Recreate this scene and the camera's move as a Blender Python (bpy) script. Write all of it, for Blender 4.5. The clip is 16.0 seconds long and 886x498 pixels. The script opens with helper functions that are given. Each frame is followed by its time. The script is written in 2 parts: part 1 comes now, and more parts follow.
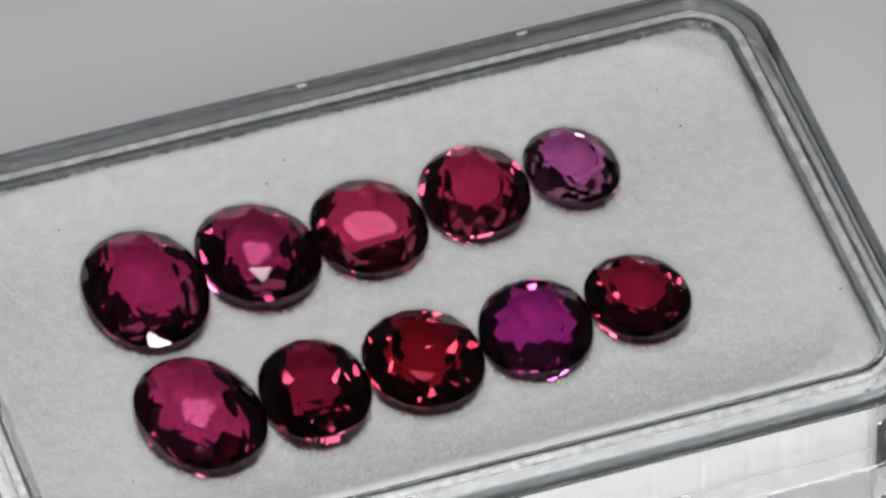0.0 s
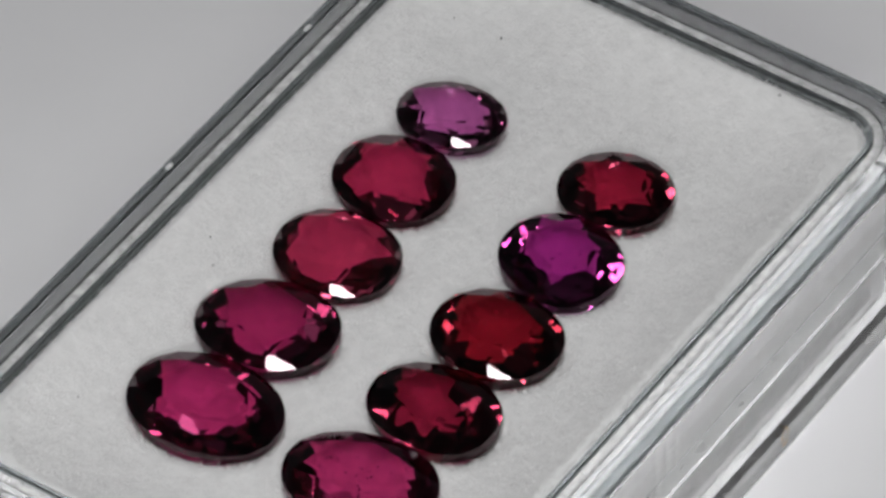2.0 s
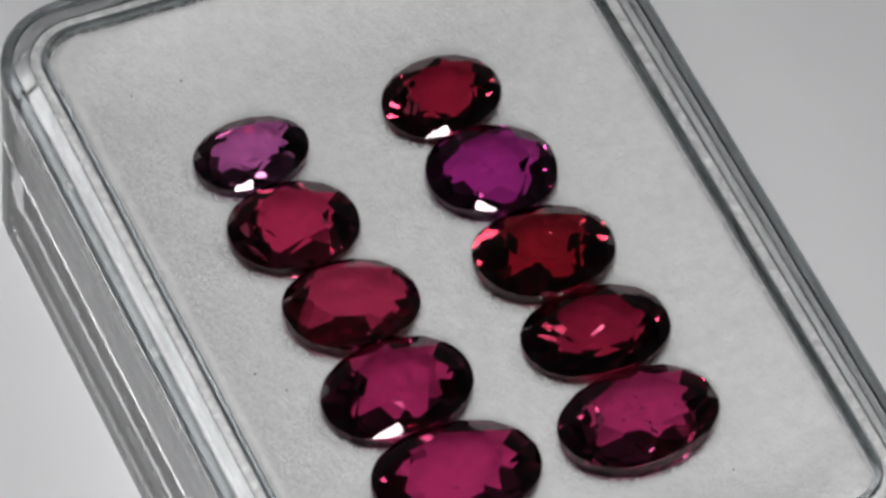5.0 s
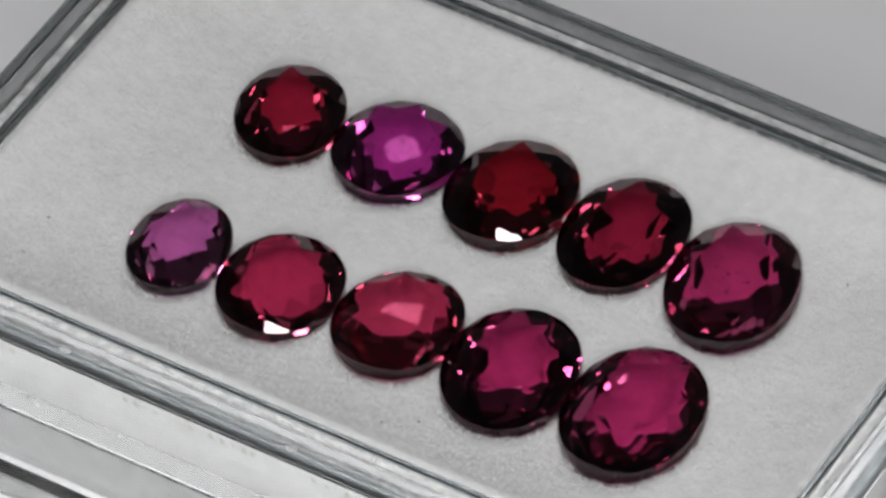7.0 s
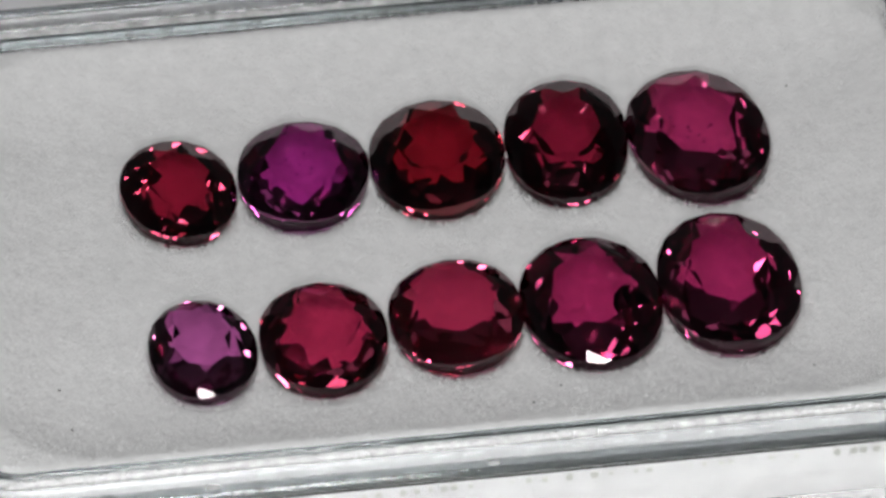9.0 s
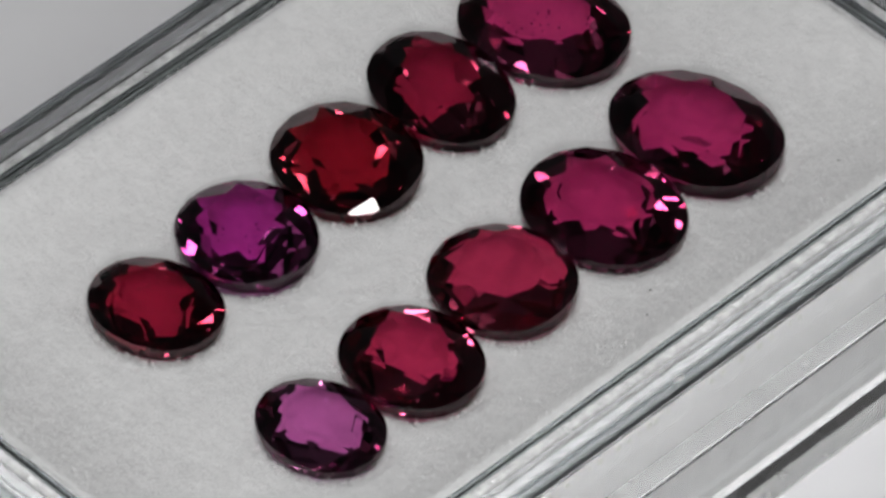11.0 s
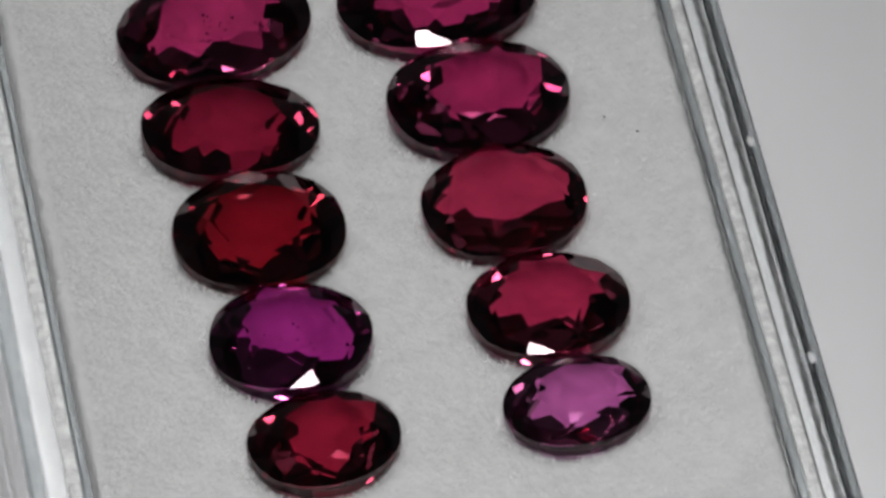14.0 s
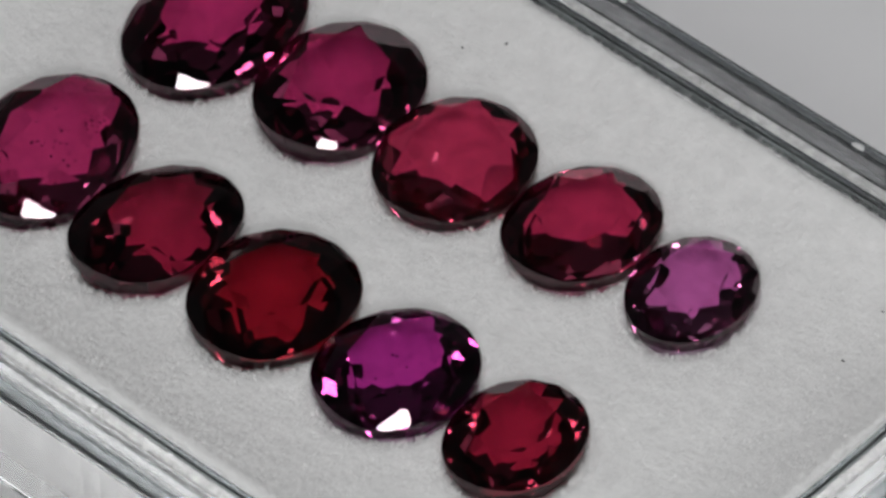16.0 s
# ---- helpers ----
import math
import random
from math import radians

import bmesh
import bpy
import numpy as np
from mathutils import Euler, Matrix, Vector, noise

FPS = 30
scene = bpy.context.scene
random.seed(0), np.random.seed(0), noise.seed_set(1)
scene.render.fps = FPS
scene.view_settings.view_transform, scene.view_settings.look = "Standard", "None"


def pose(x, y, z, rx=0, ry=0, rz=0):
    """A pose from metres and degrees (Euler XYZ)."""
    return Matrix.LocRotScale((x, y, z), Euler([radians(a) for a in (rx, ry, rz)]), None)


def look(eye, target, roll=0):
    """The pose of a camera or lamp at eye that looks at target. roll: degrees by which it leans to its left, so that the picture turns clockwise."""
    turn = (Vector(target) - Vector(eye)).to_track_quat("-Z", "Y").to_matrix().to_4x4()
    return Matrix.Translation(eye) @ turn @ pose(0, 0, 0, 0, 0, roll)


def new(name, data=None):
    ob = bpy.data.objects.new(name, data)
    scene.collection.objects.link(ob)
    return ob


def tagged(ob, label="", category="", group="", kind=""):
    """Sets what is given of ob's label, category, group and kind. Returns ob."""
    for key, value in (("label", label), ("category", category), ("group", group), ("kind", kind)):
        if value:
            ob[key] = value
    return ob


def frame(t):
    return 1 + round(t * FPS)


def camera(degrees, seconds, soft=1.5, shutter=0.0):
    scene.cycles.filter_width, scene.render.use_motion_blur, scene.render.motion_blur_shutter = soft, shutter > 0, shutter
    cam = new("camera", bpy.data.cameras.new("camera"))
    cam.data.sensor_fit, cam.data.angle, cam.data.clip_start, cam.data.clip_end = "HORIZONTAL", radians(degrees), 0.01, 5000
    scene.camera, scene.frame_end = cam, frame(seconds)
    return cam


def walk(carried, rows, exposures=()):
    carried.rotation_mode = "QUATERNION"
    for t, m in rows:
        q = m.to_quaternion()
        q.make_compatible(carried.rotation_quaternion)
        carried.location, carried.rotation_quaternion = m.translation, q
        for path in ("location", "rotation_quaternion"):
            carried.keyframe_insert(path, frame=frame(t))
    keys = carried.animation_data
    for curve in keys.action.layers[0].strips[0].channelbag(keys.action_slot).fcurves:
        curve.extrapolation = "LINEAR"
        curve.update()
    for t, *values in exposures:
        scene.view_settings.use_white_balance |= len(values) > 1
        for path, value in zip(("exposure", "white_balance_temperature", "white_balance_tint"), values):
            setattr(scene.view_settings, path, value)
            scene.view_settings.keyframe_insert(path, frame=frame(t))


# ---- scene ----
# Ten cut gemstones on a foam pad in a clear tray that turns on a white plate; the camera slowly closes in.
SECONDS = 16.0
MM = 0.001
SPEED = 18.707          # degrees a second
HEADING = 17.1          # the tray's heading on the plate at the start
LEVEL = 8.2             # height of the stones' girdles over the plate, mm

cam = camera(6.2, SECONDS, soft=3.0)
FACING = Matrix(((0.999705, 0.024085, -0.003113), (-0.019385, 0.714172, -0.699702), (-0.014629, 0.699556, 0.714428)))
EYE = Vector((0.0, -0.244192, 0.250739 + LEVEL * MM))


def eye_pose(t):
    s = t / SECONDS
    slide = Vector((0.000075 * s, 0.001543 * s, 0.048022 * s + 0.087835 * s * s - 0.044935 * s ** 3))
    return Matrix.Translation(EYE - FACING @ slide) @ FACING.to_4x4()


walk(cam, [(t, eye_pose(t)) for t in range(17)],
     exposures=((0, -0.08), (3.5, -0.11), (8.5, -0.07), (12, -0.09), (13.5, -0.2), (15, -0.12), (16, -0.12)))

# ---- light ----
world = bpy.data.worlds.new("room_light")
scene.world = world
world.use_nodes = True
world.node_tree.nodes["Background"].inputs["Color"].default_value = (0.9, 0.95, 1.0, 1)
world.node_tree.nodes["Background"].inputs["Strength"].default_value = 0.02


def area_lamp(name, at, target, sx, sy, watts, colour):
    data = bpy.data.lights.new(name, "AREA")
    data.shape, data.size, data.size_y, data.energy, data.color = "RECTANGLE", sx, sy, watts, colour
    lamp = new(name, data)
    lamp.matrix_world = look(at, target)
    return lamp


area_lamp("key_lamp", (0.0, -0.088, 0.148), (0, -0.005, 0.008), 0.036, 0.029, 0.118, (1.0, 1.0, 1.0))
area_lamp("front_lamp", (0.0, -0.195, 0.135), (0, 0, 0.008), 0.06, 0.04, 0.155, (1.0, 1.0, 1.0))
# Overhead fill, no known lamp: added to lift foam, plate and room.
area_lamp("overhead_fill", (0.0, 0.5, 1.35), (0, 0, 0), 0.3, 0.3, 2.3, (0.98, 0.97, 1.0))


# ---- materials ----
def material(name):
    m = bpy.data.materials.new(name)
    m.use_nodes = True
    nodes = m.node_tree.nodes
    return m, nodes, m.node_tree.links, nodes["Principled BSDF"]


def noise_node(nodes, links, scale, detail=4, rough=0.55):
    where = nodes.new("ShaderNodeTexCoord")
    n = nodes.new("ShaderNodeTexNoise")
    n.inputs["Scale"].default_value, n.inputs["Detail"].default_value, n.inputs["Roughness"].default_value = scale, detail, rough
    links.new(where.outputs["Object"], n.inputs["Vector"])
    return n


def ramp_node(nodes, links, source, low, high, a=0.3, b=0.7):
    r = nodes.new("ShaderNodeValToRGB")
    r.color_ramp.elements[0].position, r.color_ramp.elements[1].position = a, b
    r.color_ramp.elements[0].color, r.color_ramp.elements[1].color = (*low, 1), (*high, 1)
    links.new(source, r.inputs["Fac"])
    return r


def bumpy(nodes, links, bsdf, height, strength, distance):
    b = nodes.new("ShaderNodeBump")
    b.inputs["Strength"].default_value, b.inputs["Distance"].default_value = strength, distance
    links.new(height, b.inputs["Height"])
    links.new(b.outputs["Normal"], bsdf.inputs["Normal"])


def foam_material():
    m, nodes, links, bsdf = material("white_foam")
    coarse = noise_node(nodes, links, 1300, 6, 0.65)
    colour = ramp_node(nodes, links, coarse.outputs["Fac"], (0.82, 0.82, 0.817), (0.93, 0.93, 0.925))
    links.new(colour.outputs["Color"], bsdf.inputs["Base Color"])
    bsdf.inputs["Roughness"].default_value = 0.95
    bsdf.inputs["Specular IOR Level"].default_value = 0.15
    bsdf.inputs["Subsurface Weight"].default_value = 0.35
    bsdf.inputs["Subsurface Radius"].default_value = (1.0, 1.0, 1.0)
    bsdf.inputs["Subsurface Scale"].default_value = 0.0008
    fine = noise_node(nodes, links, 4200, 6, 0.7)
    bumpy(nodes, links, bsdf, fine.outputs["Fac"], 0.75, 0.0002)
    return m


def fibre_material():
    m, nodes, links, bsdf = material("foam_fibre")
    n = noise_node(nodes, links, 900, 2)
    colour = ramp_node(nodes, links, n.outputs["Fac"], (0.86, 0.86, 0.855), (0.94, 0.94, 0.935))
    links.new(colour.outputs["Color"], bsdf.inputs["Base Color"])
    bsdf.inputs["Roughness"].default_value = 0.8
    return m


def plate_material():
    m, nodes, links, bsdf = material("white_plate")
    n = noise_node(nodes, links, 60, 5)
    colour = ramp_node(nodes, links, n.outputs["Fac"], (0.80, 0.80, 0.81), (0.84, 0.84, 0.85))
    links.new(colour.outputs["Color"], bsdf.inputs["Base Color"])
    bsdf.inputs["Roughness"].default_value = 0.6
    bsdf.inputs["Specular IOR Level"].default_value = 0.3
    fine = noise_node(nodes, links, 1500, 3)
    bumpy(nodes, links, bsdf, fine.outputs["Fac"], 0.1, 0.00005)
    return m


def plain_material(name, low, high, scale, rough):
    m, nodes, links, bsdf = material(name)
    n = noise_node(nodes, links, scale, 5)
    colour = ramp_node(nodes, links, n.outputs["Fac"], low, high)
    links.new(colour.outputs["Color"], bsdf.inputs["Base Color"])
    bsdf.inputs["Roughness"].default_value = rough
    return m


def clear_material(name, rough_low, rough_high, haze_low, haze_high, grain=900, colour=(0.945, 0.95, 0.95)):
    m, nodes, links, bsdf = material(name)
    glass = nodes.new("ShaderNodeBsdfGlass")
    glass.inputs["IOR"].default_value = 1.49
    glass.inputs["Color"].default_value = (*colour, 1)
    scuff = noise_node(nodes, links, grain, 5, 0.6)
    rough = ramp_node(nodes, links, scuff.outputs["Fac"], (rough_low,) * 3, (rough_high,) * 3, 0.4, 0.8)
    links.new(rough.outputs["Color"], glass.inputs["Roughness"])
    b = nodes.new("ShaderNodeBump")
    b.inputs["Strength"].default_value, b.inputs["Distance"].default_value = 0.12, 0.00005
    links.new(scuff.outputs["Fac"], b.inputs["Height"])
    links.new(b.outputs["Normal"], glass.inputs["Normal"])
    haze = nodes.new("ShaderNodeBsdfDiffuse")
    haze.inputs["Color"].default_value = (*[0.85 * c for c in colour], 1)
    glow = nodes.new("ShaderNodeBsdfTranslucent")
    glow.inputs["Color"].default_value = (*[0.85 * c for c in colour], 1)
    both, mix = nodes.new("ShaderNodeMixShader"), nodes.new("ShaderNodeMixShader")
    both.inputs["Fac"].default_value = 0.4
    links.new(haze.outputs["BSDF"], both.inputs[1])
    links.new(glow.outputs["BSDF"], both.inputs[2])
    amount = ramp_node(nodes, links, scuff.outputs["Fac"], (haze_low,) * 3, (haze_high,) * 3, 0.4, 0.75)
    links.new(amount.outputs["Color"], mix.inputs["Fac"])
    links.new(glass.outputs["BSDF"], mix.inputs[1])
    links.new(both.outputs["Shader"], mix.inputs[2])
    links.new(mix.outputs["Shader"], nodes["Material Output"].inputs["Surface"])
    return m


def gem_material(name, colour):
    """Tinted stone: light passing through takes the colour, inner bounces deepen it; the polish on top reflects the room untinted."""
    m, nodes, links, bsdf = material(name)
    bend, bounce, polish = nodes.new("ShaderNodeBsdfRefraction"), nodes.new("ShaderNodeBsdfGlossy"), nodes.new("ShaderNodeBsdfGlossy")
    bend.inputs["IOR"].default_value = 1.76
    for shader in (bend, bounce, polish):
        shader.inputs["Roughness"].default_value = 0.0
    zone = noise_node(nodes, links, 520, 5, 0.6)
    zone.inputs["Distortion"].default_value = 1.6
    tint = ramp_node(nodes, links, zone.outputs["Fac"], [c * 0.94 for c in colour], colour, 0.35, 0.6)
    links.new(tint.outputs["Color"], bend.inputs["Color"])
    bounce.inputs["Color"].default_value = (0.44 * colour[0], 0.16 + 0.2 * colour[1], 0.16 + 0.2 * colour[2], 1)
    polish.inputs["Color"].default_value = (1, 1, 1, 1)
    gloss = nodes.new("ShaderNodeFresnel")
    gloss.inputs["IOR"].default_value = 1.76
    stone = nodes.new("ShaderNodeMixShader")
    links.new(gloss.outputs["Fac"], stone.inputs["Fac"])
    links.new(bend.outputs["BSDF"], stone.inputs[1])
    links.new(bounce.outputs["BSDF"], stone.inputs[2])
    facing = nodes.new("ShaderNodeLayerWeight")
    facing.inputs["Blend"].default_value = 0.13
    steep = nodes.new("ShaderNodeMath")
    steep.operation = "MULTIPLY_ADD"
    steep.inputs[1].default_value, steep.inputs[2].default_value = 0.22, 0.03
    links.new(facing.outputs["Facing"], steep.inputs[0])
    mix = nodes.new("ShaderNodeMixShader")
    links.new(steep.outputs["Value"], mix.inputs["Fac"])
    links.new(stone.outputs["Shader"], mix.inputs[1])
    links.new(polish.outputs["BSDF"], mix.inputs[2])
    links.new(mix.outputs["Shader"], nodes["Material Output"].inputs["Surface"])
    return m


FOAM, FIBRE, PLATE, CLEAR = foam_material(), fibre_material(), plate_material(), clear_material("clear_plastic", 0.0, 0.05, 0.0, 0.05, 900, (0.968, 0.97, 0.97))
# Scuffed clear plastic; the grey tint stands in for dark refraction inside the rim.
FROST = clear_material("frosted_plastic", 0.0, 0.14, 0.0, 0.03, 2600, (0.89, 0.895, 0.895))
# Worn plastic whitened by haze, painting the foam's reflection along the ledge.
EDGE_GLARE = clear_material("edge_glare_plastic", 0.05, 0.3, 0.25, 0.6, 1300, (0.95, 0.95, 0.945))
# Clear plastic tinted grey: the tint paints the dark refracted lines along the edges.
EDGE_SHADE = clear_material("edge_shade_plastic", 0.0, 0.08, 0.0, 0.02, 2600, (0.66, 0.68, 0.685))
CHIP = plain_material("chipped_plastic", (0.6, 0.61, 0.61), (0.8, 0.8, 0.8), 3000, 0.5)
STAIN = plain_material("dried_brown_stain", (0.16, 0.09, 0.03), (0.3, 0.19, 0.09), 3000, 0.6)
# Flat pale colour for spots of refracted light.
SPOT = plain_material("refracted_light_spot", (0.6, 0.62, 0.57), (0.7, 0.71, 0.66), 2500, 0.6)
DUST = plain_material("dark_dust", (0.02, 0.02, 0.02), (0.06, 0.055, 0.05), 4000, 0.8)
TABLE = plain_material("grey_tabletop", (0.42, 0.42, 0.43), (0.5, 0.5, 0.51), 8, 0.6)
# Grey of the unseen room, set by how it lifts the stones' darks.
WALL = plain_material("grey_wall_paint", (0.5, 0.5, 0.505), (0.55, 0.55, 0.555), 3, 0.85)


# ---- building helpers ----
def mesh_of(name, bm, mat, smooth=False):
    me = bpy.data.meshes.new(name)
    bmesh.ops.recalc_face_normals(bm, faces=bm.faces)
    bm.to_mesh(me)
    bm.free()
    me.materials.append(mat)
    if smooth:
        for poly in me.polygons:
            poly.use_smooth = True
    return me


def part(name, bm, mat, parent, label="", smooth=False):
    ob = new(name, mesh_of(name, bm, mat, smooth))
    ob.parent = parent
    ob.visible_shadow = mat not in (CLEAR, FROST, EDGE_SHADE, EDGE_GLARE)
    return tagged(ob, label)


def slab(bm, x0, x1, y0, y1, z0, z1):
    made = bmesh.ops.create_cube(bm, size=1)
    m = Matrix.Translation(((x0 + x1) / 2, (y0 + y1) / 2, (z0 + z1) / 2)) @ Matrix.Diagonal((x1 - x0, y1 - y0, z1 - z0, 1))
    bmesh.ops.transform(bm, matrix=m, verts=made["verts"])


# ---- the room and the table ----
def build_room():
    # Unseen shell, added so that stones and plastic reflect grey surroundings.
    for name, box in (("floor", (-1.3, 1.3, -1.3, 1.3, -0.85, -0.8)), ("ceiling", (-1.3, 1.3, -1.3, 1.3, 1.5, 1.55)),
                      ("wall_north", (-1.2, 1.2, 1.2, 1.3, -0.8, 1.5)), ("wall_south", (-1.2, 1.2, -1.3, -1.2, -0.8, 1.5)),
                      ("wall_east", (1.2, 1.3, -1.3, 1.3, -0.8, 1.5)), ("wall_west", (-1.3, -1.2, -1.3, 1.3, -0.8, 1.5))):
        bm = bmesh.new()
        slab(bm, *box)
        tagged(new(name, mesh_of(name, bm, WALL)), "plain light grey painted room surface, unseen and added for reflections", name.split("_")[0], kind="structure")
    bm = bmesh.new()
    slab(bm, -0.45, 0.45, -0.45, 0.45, -0.05, -0.022)
    bmesh.ops.bevel(bm, geom=bm.edges[:], offset=0.004, segments=2, affect="EDGES")
    top = tagged(new("table", mesh_of("table", bm, TABLE)), "plain grey tabletop under the turning plate", "table")
    for x in (-0.4, 0.4):
        for y in (-0.4, 0.4):
            bm = bmesh.new()
            slab(bm, x - 0.02, x + 0.02, y - 0.02, y + 0.02, -0.8, -0.05)
            part("leg", bm, TABLE, top)


def disc(bm, rings, n=128):
    """A turned solid from rings of (radius, height)."""
    loops = [[bm.verts.new((r * math.cos(2 * math.pi * k / n), r * math.sin(2 * math.pi * k / n), z)) for k in range(n)] for r, z in rings]
    for lo, hi in zip(loops, loops[1:]):
        for k in range(n):
            bm.faces.new((lo[k], lo[(k + 1) % n], hi[(k + 1) % n], hi[k]))
    bm.faces.new(loops[0])
    bm.faces.new(loops[-1])


def build_turntable():
    bm = bmesh.new()
    disc(bm, [(0.083, -0.010), (0.085, -0.009), (0.085, -0.001), (0.084, 0.0)])
    plate = tagged(new("turntable", mesh_of("turntable", bm, PLATE)), "white matte turning plate under the clear tray", "turntable")
    bm = bmesh.new()
    disc(bm, [(0.06, -0.022), (0.06, -0.0102)], 64)
    part("base", bm, PLATE, plate)
    return plate


# ---- the tray ----
U0, U1, V0, V1 = -19.2, 17.05, -12.15, 10.02      # the tray's inside, mm along and across the rows
CORNER = 1.7
FLOOR = -7.85                                     # the tray's floor, mm under the girdles


def rounded(offset, z, seg=8):
    """A rounded rectangle outside the tray's inner wall by offset, in metres over the plate."""
    r = max(CORNER + offset, 0.2)
    out = []
    for cx, cy, a0 in ((U1 + offset - r, V1 + offset - r, 0), (U0 - offset + r, V1 + offset - r, 90), (U0 - offset + r, V0 - offset + r, 180), (U1 + offset - r, V0 - offset + r, 270)):
        for k in range(seg + 1):
            a = radians(a0 + 90 * k / seg)
            out.append(((cx + r * math.cos(a)) * MM, (cy + r * math.sin(a)) * MM, (z + LEVEL) * MM))
    return out


def ring_solid(bm, profile, capped=True):
    loops = [[bm.verts.new(c) for c in rounded(o, z)] for o, z in profile]
    n = len(loops[0])
    for lo, hi in zip(loops, loops[1:]):
        for k in range(n):
            bm.faces.new((lo[k], lo[(k + 1) % n], hi[(k + 1) % n], hi[k]))
    if capped:
        bm.faces.new(loops[0])
        bm.faces.new(loops[-1])
    else:
        for k in range(n):
            bm.faces.new((loops[-1][k], loops[-1][(k + 1) % n], loops[0][(k + 1) % n], loops[0][k]))


def build_tray():
    tray = new("gem_tray")
    tagged(tray, "clear scuffed plastic gem tray with rounded corners and stepped rim", "tray")
    bm = bmesh.new()
    ring_solid(bm, [(0.78, 0.51), (0.79, 0.75), (0.82, 0.79), (1.1, 0.78), (1.4, 0.79), (1.47, 0.75), (1.48, 0.51)], False)
    part("rim", bm, FROST, tray, "scuffed clear top of the wall")
    bm = bmesh.new()
    ring_solid(bm, [(1.5, 0.51), (1.51, 0.81), (1.54, 0.85), (1.7, 0.84), (1.88, 0.85), (1.97, 0.78), (2.01, 0.59), (1.97, 0.51)], False)
    part("ridge", bm, EDGE_SHADE, tray, "outer ridge of the rim, tinted grey for its dark refraction")
    bm = bmesh.new()
    ring_solid(bm, [(0.33, 0.50), (0.34, 0.75), (0.38, 0.81), (0.55, 0.83), (0.7, 0.80), (0.75, 0.75), (0.76, 0.50)], False)
    part("ledge", bm, EDGE_GLARE, tray, "worn strip between lip and rim, whitened for reflected foam light")
    bm = bmesh.new()
    ring_solid(bm, [(0.0, -3.2), (0.0, 0.41), (0.05, 0.46), (0.4, 0.47), (1.95, 0.47), (2.02, 0.4), (2.1, -3.12), (2.05, -3.2)], False)
    part("wall", bm, CLEAR, tray, "smooth clear plastic wall")
    bm = bmesh.new()
    ring_solid(bm, [(0.02, 0.49), (0.01, 0.80), (0.05, 0.88), (0.24, 0.90), (0.3, 0.83), (0.31, 0.51)], False)
    part("lip", bm, EDGE_SHADE, tray, "thin translucent inner lip, tinted grey for its dark refraction")
    bm = bmesh.new()
    ring_solid(bm, [(-0.3, FLOOR), (0.0, FLOOR + 0.25), (0.02, -3.32), (0.1, -3.25), (2.05, -3.25), (2.12, -3.33), (2.4, -7.9), (2.3, -LEVEL + 0.004)])
    part("base", bm, CLEAR, tray, "clear plastic lower box with a flat floor")
    for u, v, size in ((8.6, 11.65, 0.12), (-1.5, 11.7, 0.11)):
        bm = bmesh.new()
        bmesh.ops.create_icosphere(bm, subdivisions=2, radius=size)
        for w in bm.verts:
            w.co *= 1 + 0.35 * noise.noise(w.co * 9 + Vector((u, v, 0)))
            w.co.x *= 2.2
            w.co.z *= 0.4
        bmesh.ops.transform(bm, matrix=Matrix.Translation((u * MM, v * MM, (0.86 + LEVEL) * MM)) @ Matrix.Diagonal((MM, MM, MM, 1)), verts=bm.verts)
        part("chip", bm, CHIP, tray, "whitish chipped burr")
    # Pale discs outside the wall paint spots that refraction makes in the rim.
    rng = random.Random(21)
    u = U0 + 2.0
    while u < U1 - 1.5:
        bm = bmesh.new()
        size = rng.uniform(0.06, 0.15)
        ring = [(u + size * math.cos(k * 0.4488) * rng.uniform(0.8, 1.3), 0.12 + 1.2 * size * math.sin(k * 0.4488) * rng.uniform(0.8, 1.2)) for k in range(14)]
        tops = [[bm.verts.new((x * MM, (V1 + y) * MM, (z + LEVEL) * MM)) for x, z in ring] for y in (2.04, 2.068)]
        bm.faces.new(tops[0][::-1])
        bm.faces.new(tops[1])
        for k in range(14):
            bm.faces.new((tops[0][k], tops[0][(k + 1) % 14], tops[1][(k + 1) % 14], tops[1][k]))
        part("refraction_spot", bm, SPOT, tray, "pale spot painted for light refracted in the rim")
        u += rng.choice((0.35, 0.5, 0.6, 0.9, 1.5))
    bm = bmesh.new()
    loops = []
    for k in range(28):
        a = 2 * math.pi * k / 28
        x = 5.9 + 0.22 * math.cos(a) * (1 + 0.3 * math.sin(3 * a))
        z = -6.9 + 0.55 * math.sin(a) + 0.1 * math.cos(4 * a)
        loops.append([bm.verts.new(((x + dx) * MM, (V0 - 2.45 - dv) * MM, (z + dz + LEVEL) * MM)) for dx, dz, dv in ((-0.03, -0.03, 0), (0.03, 0.03, 0), (0, 0, 0.03))])
    for k in range(28):
        for c in range(3):
            p, q = loops[k], loops[(k + 1) % 28]
            bm.faces.new((p[c], p[(c + 1) % 3], q[(c + 1) % 3], q[c]))
    part("stain", bm, STAIN, tray, "thin dried brown stain")
    return tray


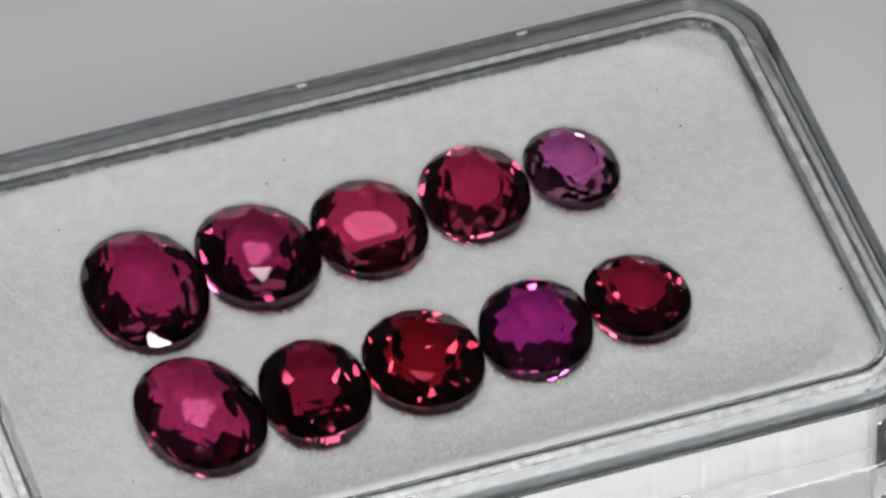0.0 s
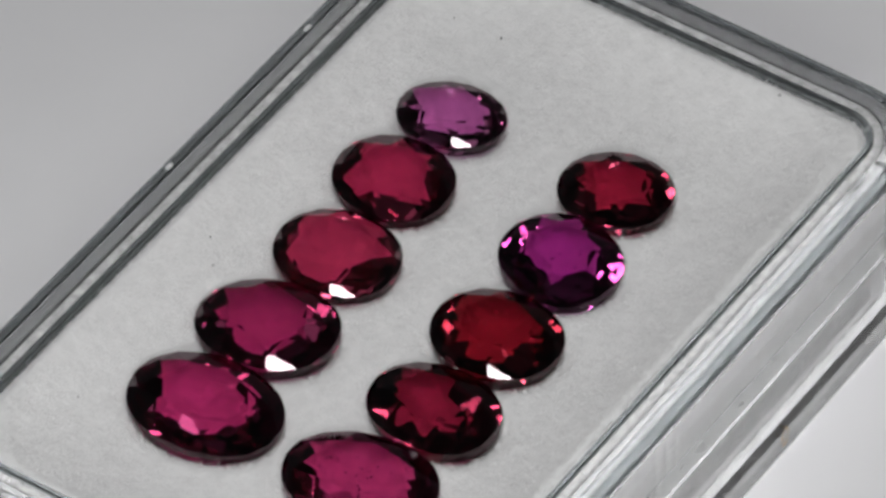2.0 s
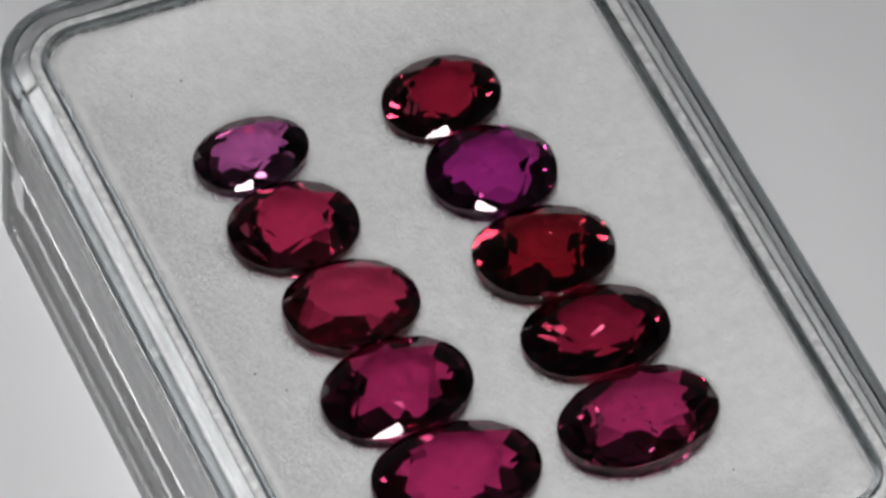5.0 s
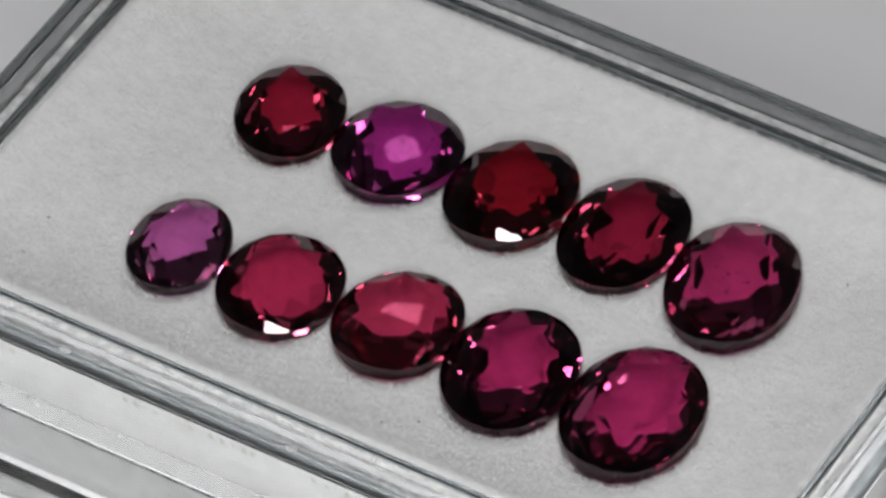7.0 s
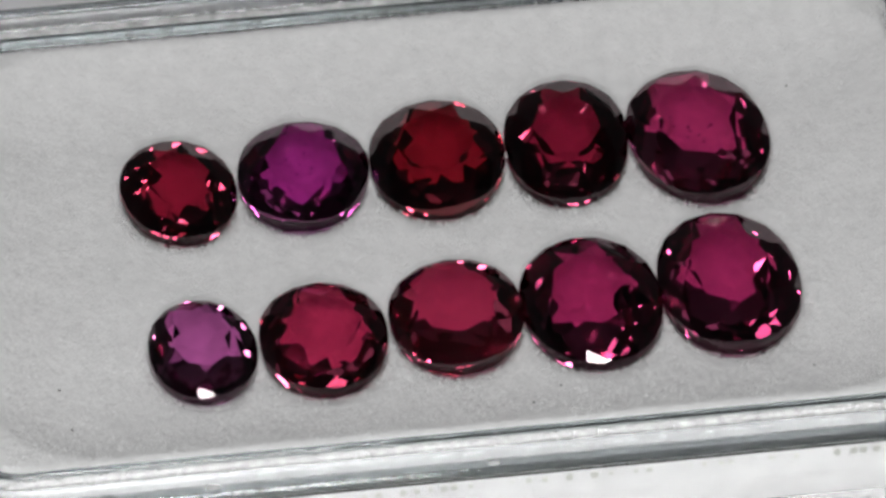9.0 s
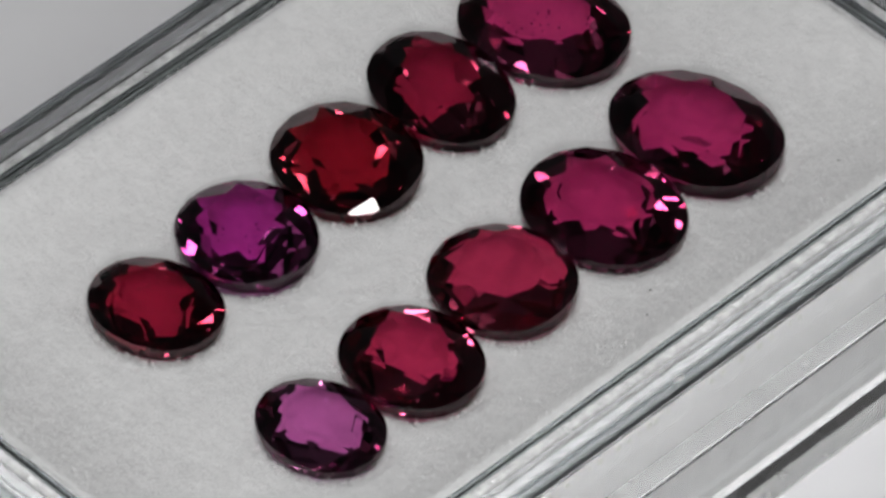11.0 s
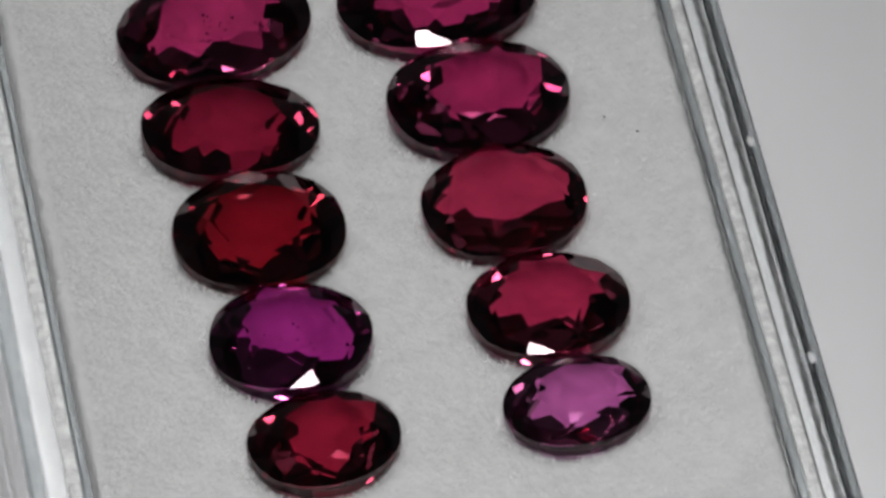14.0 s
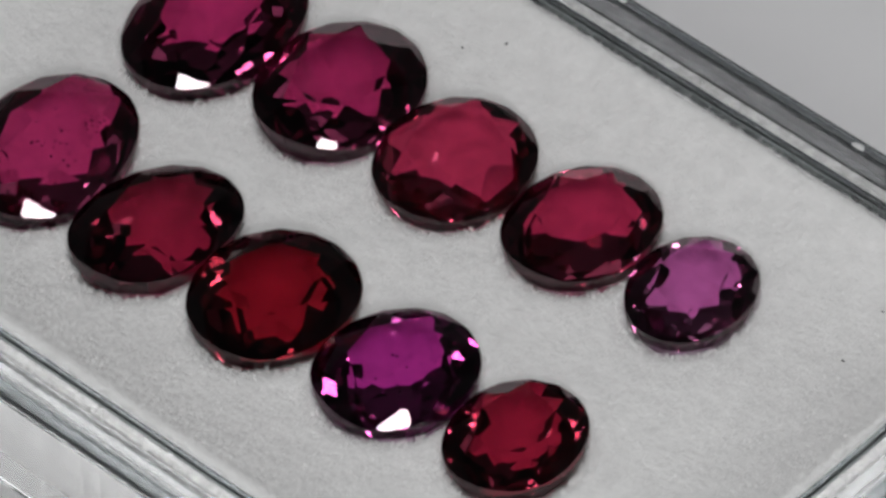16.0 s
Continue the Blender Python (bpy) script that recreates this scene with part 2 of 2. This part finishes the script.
# ---- the stones: centre along, centre across, half axes (mm), turn, tilts, pavilion, crown, table, keel angle and radius, colour ----
STONES = (
    ("A1", -11.32, 2.84, 2.66, 3.50, 3.4, 1.5, -1.0, 43, 28, 0.58, 12, 0.50, (0.98, 0.48, 0.72), "magenta pink oval garnet, lively bright heart"),
    ("A2", -6.16, 3.31, 2.64, 3.17, 8.5, -2.0, 1.5, 43, 27, 0.57, 13, 0.48, (0.95, 0.46, 0.69), "dark plum red oval garnet with near black rim"),
    ("A3", -1.14, 3.29, 2.52, 2.81, 2.3, 2.0, 2.0, 42, 29, 0.60, 9, 0.68, (1.00, 0.50, 0.66), "bright rose red oval garnet, widely windowed"),
    ("A4", 3.81, 3.84, 2.41, 2.74, -0.9, 0.5, -2.0, 42, 28, 0.57, 12, 0.54, (0.98, 0.47, 0.64), "rose red oval garnet with a dark rim"),
    ("A5", 8.30, 3.96, 2.00, 2.47, 8.7, -1.0, 1.0, 42, 29, 0.56, 13, 0.55, (1.00, 0.68, 0.92), "small light orchid pink oval garnet"),
    ("B1", -11.24, -4.90, 2.61, 3.40, 11.7, 1.0, 2.0, 42, 28, 0.58, 11, 0.54, (0.99, 0.50, 0.73), "magenta pink oval garnet with dark specks inside"),
    ("B2", -6.28, -5.14, 2.38, 3.06, -4.4, -2.5, -1.0, 44, 27, 0.56, 15, 0.40, (0.84, 0.37, 0.51), "deep wine red oval garnet, mostly dark"),
    ("B3", -1.36, -4.93, 2.59, 2.93, -0.8, 0.0, 2.5, 44, 29, 0.56, 14, 0.42, (0.81, 0.31, 0.40), "deep blood red oval garnet, mostly dark"),
    ("B4", 3.70, -4.73, 2.50, 2.74, -12.3, 2.0, -1.5, 43, 28, 0.57, 13, 0.50, (0.93, 0.46, 0.82), "violet purple oval garnet with a dark rim"),
    ("B5", 8.41, -4.39, 2.18, 2.56, 11.6, -1.5, -2.0, 43, 28, 0.56, 13, 0.44, (0.87, 0.37, 0.50), "small crimson red oval garnet"),
)
GIRDLE = 0.07
BELLY = (0.94, 0.19)        # radius and depth under the girdle where the steep belly meets the pavilion mains


def facet_planes(crown, pavilion, table, keel, reach, rng):
    """Facets of an oval brilliant in a unit circle: (azimuth, slope, radius touched, height touched)."""
    up, out, fold = GIRDLE / 2, [], 8
    wob = lambda s: rng.uniform(-s, s)
    step = 360 / fold
    inner = math.cos(radians(step / 2))
    rise = (1 - table) * math.tan(radians(crown))
    belly_r, belly_z = BELLY
    keel_z = -up - belly_z - (belly_r - reach) * math.tan(radians(pavilion))
    for k in range(fold):
        out.append((step * k + wob(2), crown + wob(1.5), 1.0, up))
        for q in (0.25, 0.75):
            out.append((step * (k + q) + wob(1.5), crown + 10.0 + wob(2.0), math.cos(radians(step / 4)), up))
        out.append((step * (k + 0.5) + wob(2), crown - 9 + wob(1.0), table * inner, up + rise))
        for q in (0.0, 0.25, 0.5, 0.75):
            out.append((step * (k + q) + wob(3), -(72 + wob(4)), 0.995, -up))
        out.append((step * k + wob(8), -(pavilion + wob(3.5)), belly_r, -up - belly_z))
        out.append((step * (k + 0.5) + wob(8), -(pavilion + 2 + wob(3.5)), belly_r, -up - belly_z))
    for k in range(8):
        out.append((45 * k + 22.5 + wob(7), -(keel + wob(5)), reach + wob(0.05), keel_z))
        out.append((45 * k + wob(14), -(28 + wob(6)), reach + 0.1 + wob(0.04), keel_z + 0.085))
    out.append((0, 0, 0, up + rise))
    return out


def underside(d, pavilion, keel, reach):
    """Depth of a unit stone's pavilion under the girdle plane at the radius d."""
    belly_r, belly_z = BELLY
    up = GIRDLE / 2
    mains = belly_z + (belly_r - d) * math.tan(radians(pavilion + 5.5))
    keel_line = belly_z + (belly_r - reach) * math.tan(radians(pavilion)) + (reach + 0.05 - d) * math.tan(radians(keel + 5))
    return up + max(0.0, min((1.0 - d) * math.tan(radians(76)), mains, keel_line))


def build_stone(key, u, v, a, b, turn, tx, ty, pavilion, crown, table, keel, reach, colour, label):
    rng = random.Random(key)
    bm = bmesh.new()
    n = 72
    three, four, turn_a, turn_b = rng.uniform(0.004, 0.012), rng.uniform(0.006, 0.02), rng.uniform(0, 6), rng.uniform(-0.5, 0.5)
    spread = [(2 * math.pi * k / n, 0.995 + three * math.cos(6 * math.pi * k / n + turn_a) - four * math.cos(8 * math.pi * k / n + turn_b)) for k in range(n)]
    ends = [[bm.verts.new((r * math.cos(az), r * math.sin(az), z)) for az, r in spread] for z in (-1.4, 1.4)]
    for k in range(n):
        bm.faces.new((ends[0][k], ends[0][(k + 1) % n], ends[1][(k + 1) % n], ends[1][k]))
    bm.faces.new(ends[0][::-1])
    bm.faces.new(ends[1])
    for azimuth, slope, radius, height in facet_planes(crown, pavilion, table, keel, reach, rng):
        az, sl = radians(azimuth), radians(abs(slope))
        sign = -1 if slope < 0 else 1
        no = Vector((math.sin(sl) * math.cos(az), math.sin(sl) * math.sin(az), sign * math.cos(sl)))
        co = Vector((radius * math.cos(az), radius * math.sin(az), height))
        bmesh.ops.bisect_plane(bm, geom=bm.verts[:] + bm.edges[:] + bm.faces[:], dist=1e-5, plane_co=co, plane_no=no, clear_outer=True)
        rim = [e for e in bm.edges if e.is_boundary]
        if rim:
            bmesh.ops.contextual_create(bm, geom=rim)
    bmesh.ops.remove_doubles(bm, verts=bm.verts, dist=0.002)
    mean = math.sqrt(a * b)
    bmesh.ops.transform(bm, matrix=Matrix.Diagonal((a * MM, b * MM, mean * MM, 1)), verts=bm.verts)
    bmesh.ops.recalc_face_normals(bm, faces=bm.faces)
    bm.normal_update()
    mat = gem_material("garnet_" + key.lower(), colour)
    stone = new("gemstone")
    kinds = {"table_facet": lambda nz: nz > 0.985, "crown": lambda nz: 0.2 < nz <= 0.985, "girdle": lambda nz: -0.2 <= nz <= 0.2, "pavilion": lambda nz: nz < -0.2}
    for name, wanted in kinds.items():
        piece = bm.copy()
        bmesh.ops.delete(piece, geom=[f for f in piece.faces if not wanted(f.normal.z)], context="FACES")
        me = bpy.data.meshes.new(name)
        piece.to_mesh(me)
        piece.free()
        me.materials.append(mat)
        ob = new(name, me)
        ob.parent = stone
    bm.free()
    if key in ("B1", "B4"):
        bm = bmesh.new()
        for _ in range(34 if key == "B1" else 12):
            x, y = rng.gauss(0.15, 0.24) * a, rng.gauss(0, 0.28) * b
            z = -rng.uniform(0.02, 0.3) * mean
            made = bmesh.ops.create_icosphere(bm, subdivisions=1, radius=rng.uniform(0.025, 0.06) * MM)
            bmesh.ops.transform(bm, matrix=Matrix.Translation((x * MM, y * MM, z * MM)), verts=made["verts"])
        part("inclusions", bm, DUST, stone, "cloud of dark inclusions")
    return tagged(stone, label, "gemstone", "gemstones in two rows on the foam")


# ---- the foam pad ----
def foam_height(u, v):
    """Height of the foam's top against the girdles, mm: puffed at the edges, pressed in under each stone."""
    swell = lambda gap, most, reach: most * max(0.0, 1 - gap / reach) ** 2
    z = -0.42 + swell(V1 - v, 1.35, 5.0) + swell(v - V0, 1.4, 5.0) + swell(U1 - u, 1.3, 5.0) + swell(u - U0, 1.1, 5.0)
    z = min(z, 0.7) + 0.07 * noise.noise((u * 0.35, v * 0.35, 1.7)) + 0.025 * noise.noise((u * 1.3, v * 1.3, 4.0)) + 0.02 * noise.noise((u * 5, v * 5, 9.0))
    for key, su, sv, a, b, turn, tx, ty, pavilion, crown, table, keel, reach, *_ in STONES:
        du, dv = u - su, v - sv
        if du * du + dv * dv > 36:
            continue
        c, s = math.cos(radians(turn)), math.sin(radians(turn))
        d = math.hypot((c * du + s * dv) / a, (-s * du + c * dv) / b)
        if d < 1.24:
            k = min(1.0, (1.24 - d) / 0.24)
            low = min(z, -0.62)
            z += (low - z) * k ** 2
        if d < 1.0:
            mean = math.sqrt(a * b)
            deep = underside(d, pavilion, keel, reach)
            rough = 0.24 * noise.noise((u * 1.9, v * 1.9, su)) + 0.12 * noise.noise((u * 4.5, v * 4.5, sv)) - 0.15
            z = min(z, -0.16 - deep * mean + min(0.0, rough))
    return z


def build_foam():
    gap, nu, nv = 0.10, 250, 160
    u0, u1, v0, v1 = U0 + gap, U1 - gap, V0 + gap, V1 - gap
    r = CORNER
    bm = bmesh.new()
    grid = []
    for j in range(nv + 1):
        row = []
        for i in range(nu + 1):
            u, v = u0 + (u1 - u0) * i / nu, v0 + (v1 - v0) * j / nv
            cu, cv = min(max(u, u0 + r), u1 - r), min(max(v, v0 + r), v1 - r)
            d = math.hypot(u - cu, v - cv)
            if d > r and u != cu and v != cv:
                u, v = cu + (u - cu) * r / d, cv + (v - cv) * r / d
            edge = min(u - u0, u1 - u, v - v0, v1 - v, max(0.0, r - math.hypot(u - cu, v - cv)) if u != cu and v != cv else 9)
            ragged = abs(noise.noise((u * 2.6, v * 2.6, 8))) + 0.6 * abs(noise.noise((u * 6, v * 6, 2)))
            z = foam_height(u, v) - (0.05 + 0.4 * ragged) * max(0.0, 1 - edge / 0.3) ** 2
            if edge < 0.02:
                wag = 0.10 * noise.noise((u * 1.7, v * 1.7, 3)) + 0.12 * noise.noise((u * 5, v * 5, 5)) - 0.1
                mu, mv = (u0 + u1) / 2, (v0 + v1) / 2
                if u in (u0, u1):
                    u += wag if u > mu else -wag
                if v in (v0, v1):
                    v += wag if v > mv else -wag
            row.append(bm.verts.new((u * MM, v * MM, (z + LEVEL) * MM)))
        grid.append(row)
    for j in range(nv):
        for i in range(nu):
            bm.faces.new((grid[j][i], grid[j][i + 1], grid[j + 1][i + 1], grid[j + 1][i]))
    rim = grid[0][:] + [grid[j][nu] for j in range(1, nv + 1)] + [grid[nv][i] for i in range(nu - 1, -1, -1)] + [grid[j][0] for j in range(nv - 1, 0, -1)]
    n = len(rim)
    inside = lambda x, lo, hi: min(max(x, lo * MM), hi * MM)
    flanks = [rim] + [[bm.verts.new((inside(w.co.x, u0 + 0.12, u1 - 0.12), inside(w.co.y, v0 + 0.12, v1 - 0.12), (z + LEVEL) * MM)) for w in rim] for z in (-0.5, -0.62, FLOOR + 0.32)]
    for hi, lo in zip(flanks, flanks[1:]):
        for k in range(n):
            bm.faces.new((hi[(k + 1) % n], hi[k], lo[k], lo[(k + 1) % n]))
    foot = flanks[-1]
    bm.faces.new(foot)
    bmesh.ops.remove_doubles(bm, verts=bm.verts, dist=1e-7)
    foam = new("foam_pad", mesh_of("foam_pad", bm, FOAM, True))
    return tagged(foam, "white fuzzy foam pad filling the clear tray", "foam pad")


def build_fuzz(pad):
    """Loose fibres standing out of the foam, thickest round the stones and along the edges."""
    rng = random.Random(7)
    verts, faces = [], []

    def fibre(u, v, z, length, lean):
        k = len(verts)
        az = rng.uniform(0, 2 * math.pi)
        du, dv = math.cos(az) * lean * length, math.sin(az) * lean * length
        w = rng.uniform(0.006, 0.013)
        su, sv = -math.sin(az) * w, math.cos(az) * w
        rise = length * math.sqrt(max(0.05, 1 - lean * lean))
        for f, wide in ((0, 1), (0.55, 0.8), (1, 0.15)):
            bend = f * f
            for side in (-1, 1):
                verts.append(((u + du * bend + side * su * wide) * MM, (v + dv * bend + side * sv * wide) * MM, (z + rise * (f - 0.3 * bend) + LEVEL) * MM))
        faces.extend(((k, k + 1, k + 3, k + 2), (k + 2, k + 3, k + 5, k + 4)))

    for _ in range(80000):
        u, v = rng.uniform(U0 + 0.3, U1 - 0.3), rng.uniform(V0 + 0.3, V1 - 0.3)
        fibre(u, v, foam_height(u, v) - 0.04, rng.uniform(0.08, 0.27), rng.uniform(0.2, 0.95))
    for key, su, sv, a, b, turn, *_ in STONES:
        c, s = math.cos(radians(turn)), math.sin(radians(turn))
        for _ in range(1100):
            az, d = rng.uniform(0, 2 * math.pi), rng.uniform(1.0, 1.12)
            x, y = a * d * math.cos(az), b * d * math.sin(az)
            u, v = su + c * x - s * y, sv + s * x + c * y
            fibre(u, v, foam_height(u, v) - 0.04, rng.uniform(0.12, 0.36), rng.uniform(0.2, 0.9))
    for _ in range(5000):
        along, side = rng.random(), rng.randrange(4)
        u = U0 + 1.5 + along * (U1 - U0 - 3) if side < 2 else (U0 + 0.28 if side == 2 else U1 - 0.28)
        v = V0 + 1.5 + along * (V1 - V0 - 3) if side > 1 else (V0 + 0.28 if side == 0 else V1 - 0.28)
        fibre(u, v, foam_height(u, v) - 0.12, rng.uniform(0.15, 0.36), rng.uniform(0.5, 0.95))
    me = bpy.data.meshes.new("fuzz")
    me.from_pydata(verts, [], faces)
    me.materials.append(FIBRE)
    fuzz = new("fuzz", me)
    fuzz.parent = pad
    return tagged(fuzz, "fine white loose fibres", kind="stuff")


def build_dust(size, key):
    rng = random.Random(key)
    bm = bmesh.new()
    bmesh.ops.create_icosphere(bm, subdivisions=1, radius=size * MM)
    for w in bm.verts:
        w.co = Vector((w.co.x * rng.uniform(0.8, 2.0), w.co.y * rng.uniform(0.5, 1.0), w.co.z * 0.6))
    return tagged(new("dust_speck", mesh_of("dust_speck", bm, DUST)), "tiny dark dust speck lying on the foam", "dust", "dust specks on the foam")


def build_lint():
    """A crumbled tuft of white lint caught between two stones."""
    rng = random.Random(5)
    bm = bmesh.new()
    for k in range(9):
        made = bmesh.ops.create_icosphere(bm, subdivisions=1, radius=rng.uniform(0.035, 0.075) * MM)
        m = pose((-0.45 + 0.11 * k) * MM, rng.uniform(-0.12, 0.12) * MM, rng.uniform(0, 0.05) * MM, 0, 0, rng.uniform(0, 180)) @ Matrix.Diagonal((1.7, 0.7, 0.7, 1))
        bmesh.ops.transform(bm, matrix=m, verts=made["verts"])
    return tagged(new("lint", mesh_of("lint", bm, FIBRE)), "tiny tuft of white lint caught between two stones", "lint")


build_room()
turntable = build_turntable()
tray = build_tray()
foam = build_foam()
build_fuzz(foam)
lint = build_lint()
DUST_AT = ((13.66, 5.03, 0.05), (13.37, 7.28, 0.045), (-3.42, 8.23, 0.05), (-4.51, 7.33, 0.045), (16.51, -7.41, 0.055), (-14.95, -7.38, 0.04), (-13.82, 7.52, 0.04))
dust = [(build_dust(size, k), u, v) for k, (u, v, size) in enumerate(DUST_AT)]
stones = [(build_stone(*row), row) for row in STONES]


# ---- what moves ----
def motions():
    times = [k * 0.25 for k in range(65)]
    turned = [(t, Matrix.Rotation(radians(HEADING + SPEED * t), 4, "Z")) for t in times]
    walk(turntable, turned)
    walk(tray, turned)
    walk(foam, turned)
    for speck, u, v in dust:
        seat = pose(u * MM, v * MM, (foam_height(u, v) + 0.02 + LEVEL) * MM, 0, 0, 40 * u)
        walk(speck, [(t, m @ seat) for t, m in turned])
    caught = pose(-3.75 * MM, -4.25 * MM, (LEVEL + 0.02) * MM, 0, 0, 75)
    walk(lint, [(t, m @ caught) for t, m in turned])
    for stone, (key, u, v, a, b, turn, tx, ty, *_) in stones:
        seat = pose(u * MM, v * MM, LEVEL * MM, tx, ty, turn)
        walk(stone, [(t, m @ seat) for t, m in turned])


motions()
